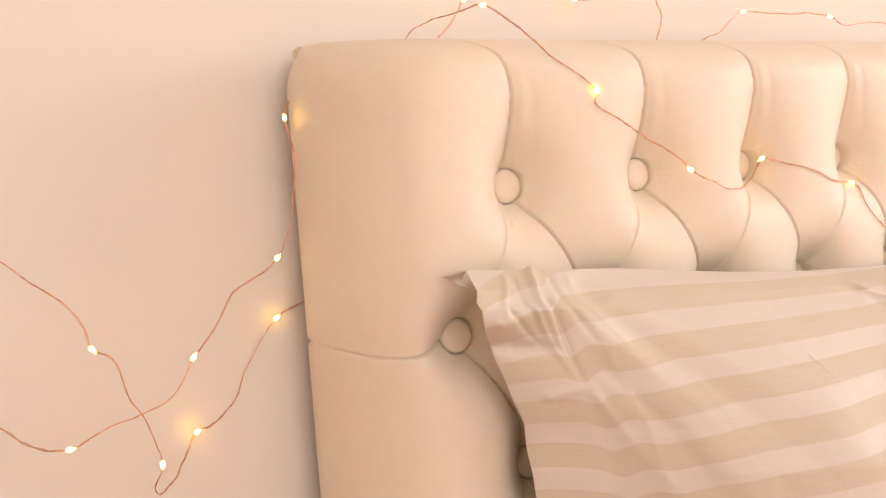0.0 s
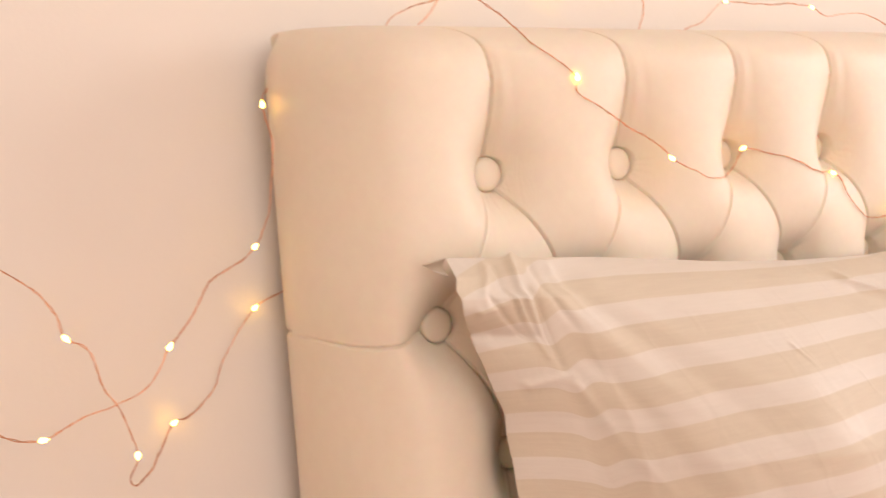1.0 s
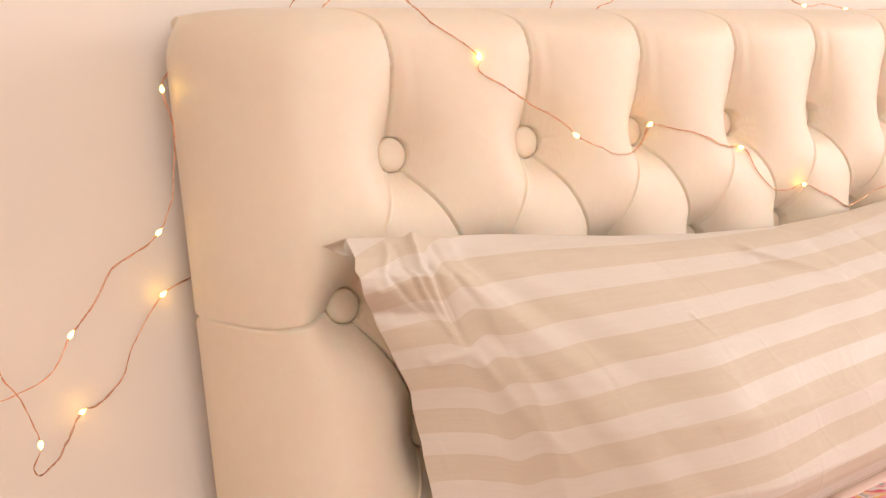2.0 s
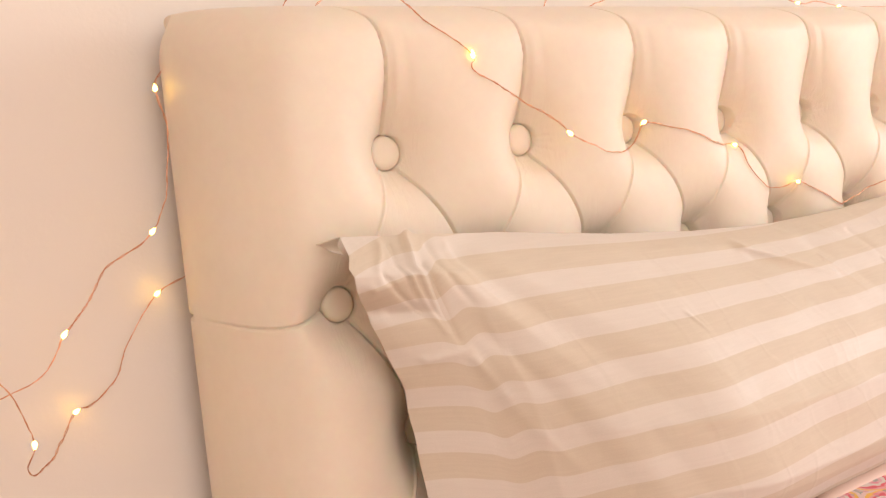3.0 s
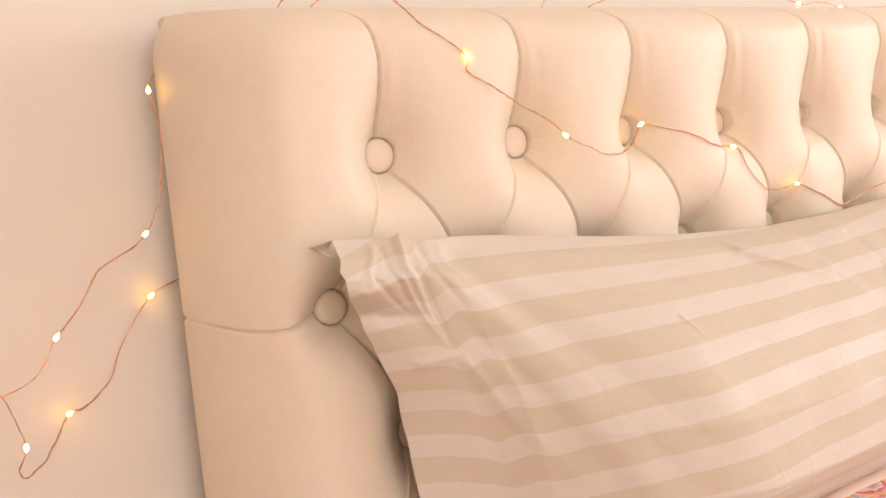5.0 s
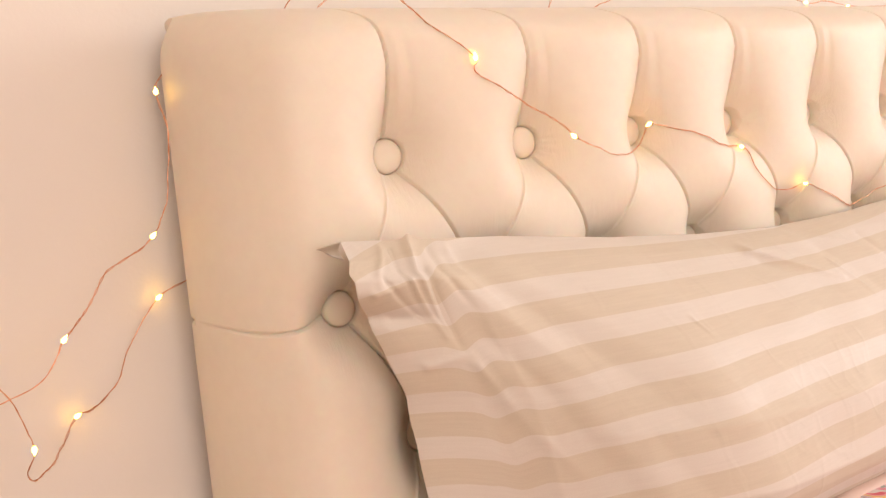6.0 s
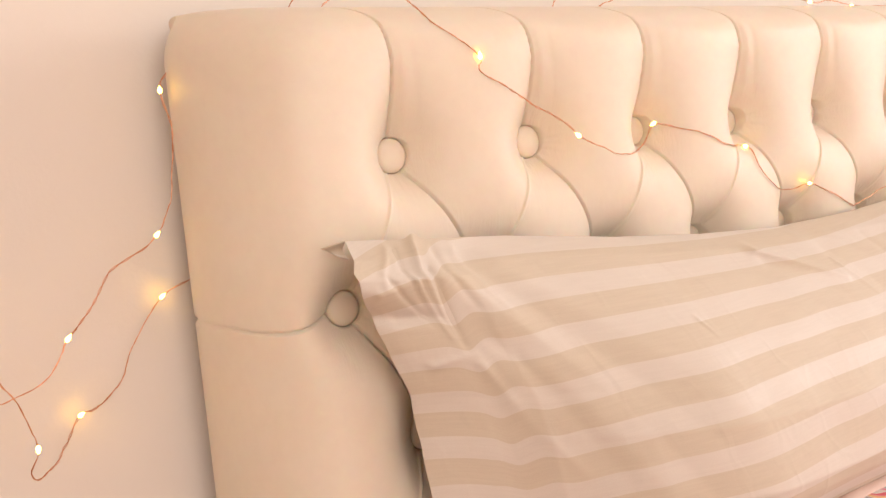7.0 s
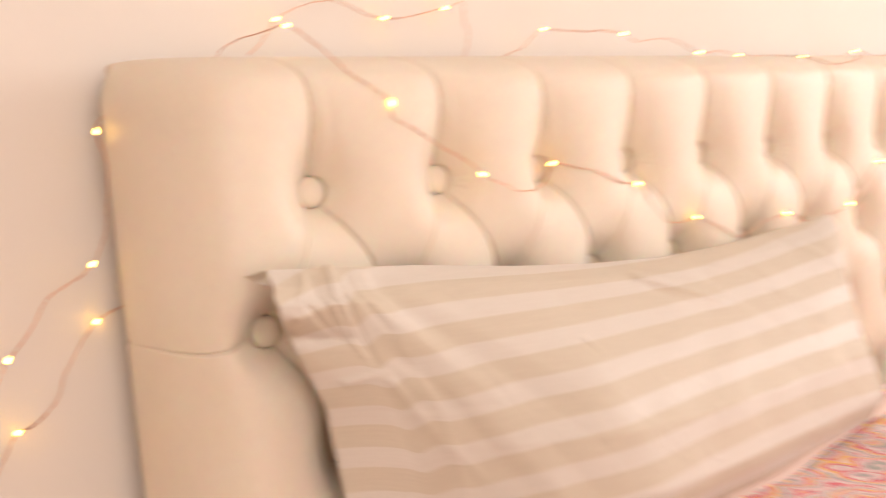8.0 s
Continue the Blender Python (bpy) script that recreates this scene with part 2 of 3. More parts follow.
PAD = 0.085                               # depth of the padding at its fullest
rows = []
for r in range(4):
    z = ZROW - r * DROP
    rows.append([(k * PITCH, z) for k in range(COLS)] if r % 2 == 0 else [((k - 0.5) * PITCH, z) for k in range(COLS + 1)])
rows[1][0] = (-0.064, ZROW - DROP)         # hand-set buttons sit a little off the grid
rows[0][:2] = [(-0.004, ZROW), (0.1435, ZROW)]
# seams: (x0, z0, x1, z1, kind)
seams = []
for k in range(COLS):
    seams.append((*rows[0][k], rows[0][k][0], ZT, "top"))
for r in range(3):
    for x, z in rows[r]:
        for x2, z2 in rows[r + 1]:
            if abs(abs(x - x2) - PITCH / 2) < 0.012:
                seams.append((x, z, x2, z2, "diag"))
for r in (1, 3):
    x, z = rows[r][0]
    seams.append((x, z, XL, z, "side"))
    x, z = rows[r][-1]
    seams.append((x, z, XR, z, "side"))
buttons = [p for r in rows for p in r]


def seam_fields(X, Z):
    """Distance to the nearest seam, the padding's height there, the signed distance to upright seams, and how sharp the fold is."""
    best, level, sharp = np.full(X.shape, 9.0), np.full(X.shape, 0.06), np.ones(X.shape)
    side = np.full(X.shape, 9.0)
    for x0, z0, x1, z1, kind in seams:
        sag = 0.009 if kind == "side" else 0.0
        dx, dz = x1 - x0, z1 - z0
        n2 = dx * dx + dz * dz
        s = np.clip(((X - x0) * dx + (Z - z0) * dz) / n2, 0, 1)
        px, pz = x0 + s * dx, z0 + s * dz - sag * np.sin(np.pi * s ** 1.5)
        if kind == "top":
            # the pleats bow, and lean over where they roll across the upper edge
            px = px - 0.002 * np.sin(np.pi * s) - 0.017 * s ** 3 - 0.012 * s ** 10
        d = np.hypot(X - px, Z - pz)
        if kind == "diag":
            lv = SUNK + 0.042 * np.sin(np.pi * s) ** 0.8
        elif kind == "top":
            lv = SUNK + 0.040 * np.clip(s / 0.55, 0, 1) ** 0.75
        else:
            lv = SUNK + 0.049 * np.clip(s / 0.6, 0, 1) ** 0.85
        hit = d < best
        keen = {"top": 1.0, "side": 0.85}.get(kind, 1.0 if dx > 0 else -0.26)
        if kind == "diag" and dx < 0:
            lv = lv + 0.005 * np.sin(np.pi * s)
        best, level, sharp = np.where(hit, d, best), np.where(hit, lv, level), np.where(hit, keen, sharp)
        if kind == "top":
            q = X - px
            ok = (Z > z0) & (np.abs(q) < np.abs(side))
            side = np.where(ok, q, side)
    return best, level, side, sharp


def solve_padding(step=0.003):
    """An inflated skin, held down along the seams: a screened membrane, relaxed on a grid."""
    nx, nz = int(round((XR - XL) / step)) + 1, int(round((ZT - ZLOW) / step)) + 1
    xs, zs = np.linspace(XL, XR, nx), np.linspace(ZLOW, ZT, nz)
    X, Z = np.meshgrid(xs, zs)
    d, lv, _, _ = seam_fields(X, Z)
    k = 0.55 * np.exp(-(d / 0.0030) ** 2)
    top = PAD
    goal = (lv / top) ** 2
    lam = (step / 0.031) ** 2
    u = np.full(X.shape, 0.6)
    for _ in range(1300):
        p = np.pad(u, 1, mode="edge")
        s = p[:-2, 1:-1] + p[2:, 1:-1] + p[1:-1, :-2] + p[1:-1, 2:]
        u = (s + lam * 1.0 + 4 * k * goal) / (4 + lam + 4 * k)
    return xs, zs, u


def edge_roll(X, Z):
    """The rounded outer edge of the padding: how far it may stand out near the top and the sides."""
    def quarter(e, r):
        q = 1 - np.clip(e / r, 0, 1)
        return np.sqrt(np.clip(1 - q * q, 0, 1))
    return (PAD + BASE) * 1.03 * quarter(ZT - Z, 0.064) ** 1.15 * quarter(X - XL, 0.095) * quarter(XR - X, 0.095)


PX, PZ, PH = solve_padding()


def padding(X, Z):
    """Height of the padded skin above the edge plane, with seams pressed in and puckers round the buttons."""
    fx = np.clip((X - XL) / (PX[1] - PX[0]), 0, len(PX) - 1.001)
    fz = np.clip((Z - ZLOW) / (PZ[1] - PZ[0]), 0, len(PZ) - 1.001)
    i, j = fx.astype(int), fz.astype(int)
    a, b = fx - i, fz - j
    h = PAD * np.clip((PH[j, i] * (1 - a) + PH[j, i + 1] * a) * (1 - b) + (PH[j + 1, i] * (1 - a) + PH[j + 1, i + 1] * a) * b, 0, None) ** 0.52
    d, lv, side, sharp = seam_fields(X, Z)
    roll = edge_roll(X, Z)
    soft = 0.008
    h = -soft * np.log(np.exp(-(h + BASE) / soft) + np.exp(-roll / soft)) - BASE
    h = np.clip(h, -BASE, None)
    # the hide is pinched where it folds round the upper corners
    for cx, sg in ((XL, 1), (XR, -1)):
        a, b = sg * (X - cx), ZT - Z
        h = h - np.minimum(0.005, 0.5 * (h + BASE)) * np.exp(-((a - b) / 0.008) ** 2) * np.exp(-(np.hypot(a, b) / 0.026) ** 2)
    h = h - sharp * np.minimum(0.0085, 0.5 * (h + BASE)) * np.exp(-(d / 0.0009) ** 2)
    # the pleat lies over to one side of an upright seam
    fade = np.clip((ZT - 0.02 - Z) / 0.05, 0, 1)
    h = h + 0.0009 * np.exp(-((side - 0.009) / 0.004) ** 2) * fade - 0.0006 * np.exp(-((side - 0.019) / 0.004) ** 2) * fade
    for bx, bz in buttons:
        near = (np.abs(X - bx) < 0.07) & (np.abs(Z - bz) < 0.07)
        if not near.any():
            continue
        r = np.hypot(X[near] - bx, Z[near] - bz)
        th = np.arctan2(Z[near] - bz, X[near] - bx)
        ph = bx * 37 + bz * 91
        pucker = (0.00022 * np.sin(11 * th + ph) + 0.00022 * np.sin(23 * th + 2 * ph)) * (0.5 + 0.5 * np.sin(2 * th + 3 * ph))
        w = np.exp(-((r - 0.021) / 0.008) ** 2)
        pull = np.exp(-(r / (0.027 if bx < 0.2 else 0.020)) ** 2)
        h[near] = h[near] * (1 - pull) + (SUNK + 0.004 + 0.45 * (h[near] - SUNK - 0.004)) * pull
        dip = np.exp(-(r / 0.0151) ** 30)
        h[near] = (h[near] + pucker * w) * (1 - dip) + SUNK * dip
    return h


headboard = tagged(new("headboard"), "cream faux-leather headboard with deep diamond button tufting", "headboard")
step = 0.0011
xs = np.linspace(XL, XR, int(round((XR - XL) / step)) + 1)
zs = np.linspace(ZLOW, ZT, int(round((ZT - ZLOW) / step)) + 1)
# rows and columns crowd towards the rounded edges
xs = np.concatenate([XL + 0.0011 * np.array([0.0, 0.04, 0.16, 0.42]), xs[1:-1], XR - 0.0011 * np.array([0.42, 0.16, 0.04, 0.0])])
zs = np.concatenate([zs[:-1], ZT - 0.0011 * np.array([0.42, 0.16, 0.04, 0.0])])
X, Z = np.meshgrid(xs, zs)
Y = FACE - padding(X, Z)
GX, GZ, SEAM_D = X.copy(), Z.copy(), seam_fields(X, Z)[0]
# the upper corners are softly rounded off
round_off = 0.012 * np.clip((Z - ZT + 0.045) / 0.045, 0, 1) ** 2
Z = Z - 0.25 * round_off * (np.exp(-(X - XL) / 0.015) + np.exp(-(XR - X) / 0.015))
X = X + round_off * np.exp(-(X - XL) / 0.03) - round_off * np.exp(-(XR - X) / 0.03)
skin = np.stack([X, Y, Z], -1)
# wrap the skin round the sides, top and down to the floor
def side_wrap(column, sign):
    """The padded side between face and back, with the seams running round it."""
    out = []
    for t in (0.03, 0.1, 0.2, 0.35, 0.5, 0.65, 0.8, 0.92, 1.0):
        c = column.copy()
        c[:, 1] = FACE + BASE + (BACK - FACE - BASE) * t
        c[:, 0] -= sign * 0.004 * t * t
        c[:, 2] -= 0.014 * t * np.clip((c[:, 2] - ZT + 0.03) / 0.03, 0, 1) ** 2
        for r in (1, 3):
            c[:, 0] -= sign * 0.0030 * np.exp(-((c[:, 2] - rows[r][0][1]) / 0.0022) ** 2)
        out.append(c)
    return np.stack(out, 1)


skin = np.concatenate([side_wrap(skin[:, 0], -1)[:, ::-1], skin, side_wrap(skin[:, -1], 1)], 1)
tops = []
for t in (0.12, 0.4, 0.7, 0.93, 1.0):
    c = skin[-1:].copy()
    c[..., 1] = np.maximum(c[..., 1], FACE + BASE + (BACK - FACE - BASE) * t)
    c[..., 2] += 0.0016 * math.sin(math.pi * t) - 0.0015 * (t > 0.99)
    tops.append(c)
up = np.concatenate(tops, 0)
down = skin[:1].copy(); down[..., 2] = 0.02
skin = np.concatenate([down, skin, up], 0)
skin[1:, :, 2] += RISE * skin[1:, :, 0]
hide = sheet("upholstery", skin, LEATHER, headboard)
# how strongly the hide is gathered: round the buttons and beside the seams
gather = 0.35 * np.exp(-(SEAM_D / 0.016) ** 2)
for bx, bz in buttons:
    gather = np.maximum(gather, np.exp(-(np.hypot(GX - bx, (GZ - bz) * 0.8) / 0.034) ** 2))
gather = np.pad(gather, ((1, len(tops)), (9, 9)), mode="edge")
hide.data.attributes.new("gather", "FLOAT", "POINT").data.foreach_set("value", gather.astype(np.float32).ravel())
part("back_panel", box_bm(XL + 0.02, XR - 0.02, BACK - 0.01, BACK + 0.002, 0.0, ZT - 0.03), DARKWOOD, headboard, "plain fabric back", smooth=False)


def button_mesh():
    bm = bmesh.new()
    prof = [(0.0, -0.0050), (0.005, -0.0049), (0.0095, -0.0045), (0.0124, -0.0036), (0.0142, -0.0020), (0.0150, 0.0006), (0.0148, 0.0050)]
    ring = []
    for r, y in prof[1:]:
        ring.append([bm.verts.new((r * math.cos(a), y, r * math.sin(a))) for a in (2 * math.pi * i / 28 for i in range(28))])
    tip = bm.verts.new((0, prof[0][1], 0))
    for i in range(28):
        bm.faces.new((tip, ring[0][i], ring[0][(i + 1) % 28]))
    for p, q in zip(ring, ring[1:]):
        for i in range(28):
            bm.faces.new((p[i], q[i], q[(i + 1) % 28], p[(i + 1) % 28]))
    bmesh.ops.recalc_face_normals(bm, faces=bm.faces)
    return bm


first = part("button", button_mesh(), LEATHER, headboard, "leather-covered upholstery button")
for n_b, (bx, bz) in enumerate(buttons):
    ob = first if n_b == 0 else new("button", first.data)
    if n_b:
        ob.parent = headboard
        ob["label"] = "leather-covered upholstery button"
    ob.matrix_basis = pose(bx, FACE - SUNK - (0.0115 if bx < 0.2 else 0.0065), bz + RISE * bx, (n_b * 7) % 5 - 2, 0, (n_b * 5) % 7 - 3)

# ---- bed ----
BEDTOP = 0.748
bed = tagged(new("bed"), "double bed with upholstered base and mattress under a quilt", "bed")
part("base", box_bm(XL + 0.06, XR - 0.06, -2.1, -0.06, 0.05, 0.40, bevel=0.015), DARKWOOD, bed)
part("mattress", box_bm(XL + 0.07, XR - 0.07, -2.08, -0.07, 0.402, BEDTOP - 0.03, bevel=0.04), MATTRESS, bed)
for lx in (XL + 0.12, XR - 0.12):
    for ly in (-2.0, -0.15):
        part("leg", box_bm(lx - 0.03, lx + 0.03, ly - 0.03, ly + 0.03, 0.0, 0.049, bevel=0.004), FRAME, bed)


def quilt_points():
    qx = np.linspace(XL + 0.02, XR - 0.02, 150)
    qy = np.linspace(-2.13, -0.062, 200)
    X, Y = np.meshgrid(qx, qy)
    e = np.minimum(np.minimum(X - qx[0], qx[-1] - X), Y - qy[0])
    Z = BEDTOP - 0.012 * np.cos(X * 26) * np.cos(Y * 26) * 0.25
    Z = Z + 0.004 * np.sin(X * 9 + Y * 5) + 0.003 * np.sin(Y * 17 - X * 6)
    Z = Z - 0.34 * np.exp(-(e / 0.022) ** 1.3)
    return np.stack([X, Y, Z], -1)


quilt = tagged(new("quilt"), "pink, orange and grey printed quilt spread over the bed", "quilt")
sheet("cover", quilt_points(), QUILT, quilt)

# peach binding along the quilt's head end, in front of the pillow
bx = np.linspace(XL + 0.03, XR - 0.03, 200)
strip = []
for k, lift in ((-0.013, 0.0), (-0.010, 0.0035), (0.0, 0.005), (0.010, 0.0035), (0.013, 0.0)):
    yc = -0.188 + 0.163 * (bx - 0.346) + k + 0.003 * np.sin(bx * 23)
    yc = np.minimum(yc, -0.07)
    zc = BEDTOP + 0.003 + lift + 0.0015 * np.sin(bx * 41 + k * 90)
    strip.append(np.stack([bx, yc, zc], -1))
sheet("binding", np.array(strip), BORDER, quilt, "peach cotton binding of the quilt")

# ---- pillow ----
def smoothstep(t):
    t = np.clip(t, 0, 1)
    return t * t * (3 - 2 * t)


PILLOW_LONG, PILLOW_HIGH = 0.84, 0.30


def pillow_sheets():
    """Front and back cloth of the pillow, standing on the quilt and leaning on the headboard."""
    nu, nv = 520, 200
    u = np.linspace(0, 1, nu)
    v = np.linspace(0, 1, nv)
    U, V = np.meshgrid(u, v)
    x_left = np.interp(V, (0, 0.2, 0.43, 0.57, 0.75, 0.86, 0.92, 1), (-0.030, -0.032, -0.039, -0.046, -0.071, -0.088, -0.096, -0.087))
    x_right = np.interp(V, (0, 0.5, 1), (0.722, 0.676, 0.744))
    Xp = x_left + U * (x_right - x_left)
    top = np.interp(Xp, (-0.09, 0.06, 0.19, 0.30, 0.42, 0.55, 0.67, 0.77), (1.037, 1.024, 1.008, 0.998, 0.992, 0.995, 1.004, 1.020))
    low = BEDTOP - 0.010 + 0.010 * (1 - np.clip(U / 0.06, 0, 1))
    Zp = low + V * (top - low)
    body = np.interp(V, (0, 0.2, 0.45, 0.65, 0.85, 0.94, 1), (-0.150, -0.156, -0.146, -0.128, -0.102, -0.086, -0.066))
    body = body - 0.018 * np.clip((U - 0.85) / 0.15, 0, 1) * V
    body = body + (0.030 * np.clip(U - 0.12, 0, 1) + 0.02 * np.clip(U - 0.55, 0, 1)) * (1 - 0.75 * V)
    body = body - 0.010 * np.clip((U - 0.1) / 0.3, 0, 1) * (1 - V)
    body = body + 0.014 * np.clip((U - 0.5) / 0.5, 0, 1) * np.clip(1 - V / 0.6, 0, 1)
    body = body + 0.018 * smoothstep((U - 0.8) / 0.2) * np.sin(np.pi * V) ** 2
    # the empty open end hangs flat beside the headboard, up to a fold where the filling begins
    fold_u = 0.066 + 0.012 * np.clip((0.6 - V) / 0.6, 0, 1)
    hang = np.interp(V, (0, 0.55, 0.75, 0.9, 0.95, 1), (-0.064, -0.066, -0.076, -0.094, -0.088, -0.064))
    fold_y = np.interp(V, (0, 0.55, 0.7, 0.9, 1), (-0.098, -0.102, -0.100, -0.100, -0.072))
    swell = smoothstep((U - fold_u) / 0.13)
    flat = hang + (fold_y - hang) * np.clip(U / fold_u, 0, 1.6) ** 0.9
    edge = flat * (1 - swell) + body * swell
    fv = np.clip(V / 0.25, 0, 1) ** 0.6 * np.clip((1 - V) / 0.55, 0, 1) ** 0.6
    gu = smoothstep((U - fold_u) / 0.26) * np.clip((1 - U) / 0.07, 0, 1) ** 0.6
    # creases: u, v of the two ends, width and height in metres
    sharp_folds = [
        (0.50, 0.93, 0.62, 0.80, 0.0048, 0.0105), (0.51, 0.88, 0.60, 0.74, 0.0080, -0.0045), (0.60, 0.97, 0.70, 0.90, 0.0050, 0.0040),
        (0.66, 0.95, 0.80, 0.70, 0.0065, 0.0030), (0.72, 0.92, 0.78, 0.55, 0.0050, -0.0024), (0.86, 0.96, 0.95, 0.75, 0.0060, 0.0030),
        (0.40, 0.95, 0.52, 0.93, 0.0060, 0.0020), (0.62, 0.86, 0.66, 0.72, 0.0022, 0.0024), (0.735, 0.80, 0.745, 0.68, 0.0016, 0.0030),
        (0.015, 0.86, 0.06, 0.90, 0.0030, 0.0030), (0.02, 0.79, 0.07, 0.80, 0.0030, -0.0022), (0.03, 0.66, 0.075, 0.69, 0.0034, 0.0026),
        (0.062, 0.99, 0.066, 0.80, 0.0026, 0.0052), (0.045, 0.97, 0.052, 0.84, 0.0022, -0.0034), (0.035, 0.98, 0.022, 0.88, 0.0024, 0.0034), (0.052, 0.90, 0.062, 0.74, 0.0022, 0.0034), (0.028, 0.90, 0.050, 0.78, 0.0022, -0.0028), (0.075, 0.92, 0.070, 0.72, 0.0024, -0.0034),
        (0.085, 0.97, 0.10, 0.82, 0.0032, -0.0034), (0.105, 0.97, 0.13, 0.80, 0.0034, 0.0026), (0.075, 0.66, 0.085, 0.56, 0.0045, 0.0026),
        (0.085, 0.56, 0.108, 0.44, 0.0050, 0.0024), (0.11, 0.44, 0.135, 0.34, 0.0050, 0.0018), (0.325, 0.74, 0.335, 0.69, 0.0016, 0.0026),
    ]
    broad_folds = [
        (0.09, 0.93, 0.20, 0.45, 0.011, 0.0036), (0.12, 0.92, 0.27, 0.40, 0.012, -0.0030), (0.15, 0.93, 0.34, 0.40, 0.013, 0.0028),
        (0.10, 0.72, 0.17, 0.30, 0.010, -0.0034), (0.13, 0.62, 0.24, 0.08, 0.012, 0.0030), (0.18, 0.55, 0.28, 0.10, 0.012, -0.0022),
        (0.58, 0.98, 0.67, 0.70, 0.018, 0.0046), (0.70, 0.98, 0.84, 0.60, 0.016, 0.0040), (0.63, 0.90, 0.72, 0.60, 0.010, -0.0034),
        (0.30, 0.60, 0.45, 0.20, 0.018, 0.0014), (0.36, 0.5, 0.50, 0.05, 0.024, -0.0012), (0.80, 0.5, 0.9, 0.1, 0.016, 0.0018),
    ]
    crease = np.zeros_like(U)
    for a, b, c, d, w, h in sharp_folds + broad_folds:
        ax, ay, dx, dy = a * PILLOW_LONG, b * PILLOW_HIGH, (c - a) * PILLOW_LONG, (d - b) * PILLOW_HIGH
        n2 = dx * dx + dy * dy
        k = np.clip(((U * PILLOW_LONG - ax) * dx + (V * PILLOW_HIGH - ay) * dy) / n2, 0, 1)
        dist = np.hypot(U * PILLOW_LONG - ax - k * dx, V * PILLOW_HIGH - ay - k * dy)
        crease += (1.15 if a < 0.13 else 0.9) * h * np.exp(-(dist / (1.2 * w)) ** 1.6) * (1 - 0.7 * k)
    rng = np.random.default_rng(4)
    for _ in range(26):
        f1, f2, p = rng.uniform(10, 55), rng.uniform(-30, 30), rng.uniform(0, 6.28)
        crease += 0.00022 * np.sin(U * f1 + V * f2 + p)
    rim = np.clip(np.minimum(np.minimum(U, 1 - U) / 0.012, np.minimum(V, 1 - V) / 0.03), 0, 1)
    front = edge - 0.064 * fv * gu - crease * (0.35 + 0.65 * rim)
    back_room = np.clip((-0.047 - edge) - 0.008, 0.004, None)
    back = edge + np.minimum(0.05 * fv * gu, back_room) + 0.002 * rim
    # the loose open end hangs a little wavy
    loose = np.clip(1 - U / 0.11, 0, 1)
    tip = np.exp(-((V - 0.865) / 0.035) ** 2) * np.clip(1 - U / 0.05, 0, 1)
    tuck = np.exp(-((V - 0.80) / 0.022) ** 2) * np.clip(1 - U / 0.07, 0, 1)
    wave = 0.003 * loose * np.sin(V * 17 + 0.6) * V + 0.0015 * loose * np.sin(V * 41) * V - 0.004 * tip + 0.005 * tuck
    front, back = front + wave, back + wave
    lift = -0.012 * fv * gu * (0.5 - V) + 0.0045 * np.exp(-((U - 0.066) / 0.006) ** 2) * np.clip((V - 0.9) / 0.1, 0, 1)
    Xp = Xp - 0.003 * tip + 0.004 * tuck
    return U, V, np.stack([Xp, front, Zp + lift], -1), np.stack([Xp, back, Zp], -1)


def stripe_phase(U, V):
    """How many stripes down from the upper seam the cloth is: skewed by the slack of the stuffed case, slipping upwards at the open end."""
    skew = {(0, 0): 7.94, (0, 1): -7.68, (0, 2): 0.16, (0, 3): 0.22, (1, 0): 3.6, (1, 1): 0.99, (1, 2): -1.49, (1, 3): -2.25, (2, 0): -1.76, (2, 1): -1.97, (2, 2): 3.59, (3, 0): -1.63, (3, 1): 1.99}
    g = sum(c * U ** i * V ** j for (i, j), c in skew.items())
    for reach, c in ((0.07, (-0.82, 0.59, 0.22)), (0.14, (2.33, -0.9, -2.42)), (0.22, (-1.98, 3.37, -1.3))):
        g = g + np.clip(1 - U / reach, 0, None) ** 2 * (c[0] + c[1] * V + c[2] * V * V)
    fold_u = 0.066 + 0.012 * np.clip((0.6 - V) / 0.6, 0, 1) + 0.03 * np.clip(0.65 - V, 0, 1)
    g = g - 0.13 * np.exp(-((U - fold_u - 0.004) / 0.010) ** 2) * np.clip((V - 0.15) / 0.3, 0, 1) + 0.07 * np.exp(-((U - fold_u - 0.028) / 0.010) ** 2)
    return g


pillow = tagged(new("pillow"), "cotton pillow with beige and off-white stripes leaning on the headboard", "pillow")
U, V, front, back = pillow_sheets()
cloth = np.stack([U * PILLOW_LONG, STRIPE * (12 - stripe_phase(U, V))], -1)
sheet("pillowcase_front", front, LINEN, pillow, uv=cloth)
sheet("pillowcase_back", back[:, ::-1], LINEN, pillow, uv=cloth[:, ::-1])
# the upper corner of the open end folds back on itself
fu, fv_ = np.meshgrid(np.linspace(0, 1, 14), np.linspace(0, 1, 10))
fx = -0.086 - 0.016 * fu * (1 - 0.35 * fv_) + 0.003 * fv_
fz = 1.0365 - 0.004 * fu - (0.003 + 0.011 * (1 - fu) ** 0.7) * fv_
fy = -0.066 + 0.010 * fu + 0.007 * np.sin(np.pi * fv_) * (1 - fu) + 0.004 * fv_
flap = sheet("folded_corner", np.stack([fx, fy, fz], -1), LINEN, pillow, "turned-back corner of the pillowcase", uv=np.stack([fu * 0.02, STRIPE * 11.5 + fv_ * 0.014], -1))
thick = flap.modifiers.new("cloth", "SOLIDIFY")
thick.thickness = 0.0008


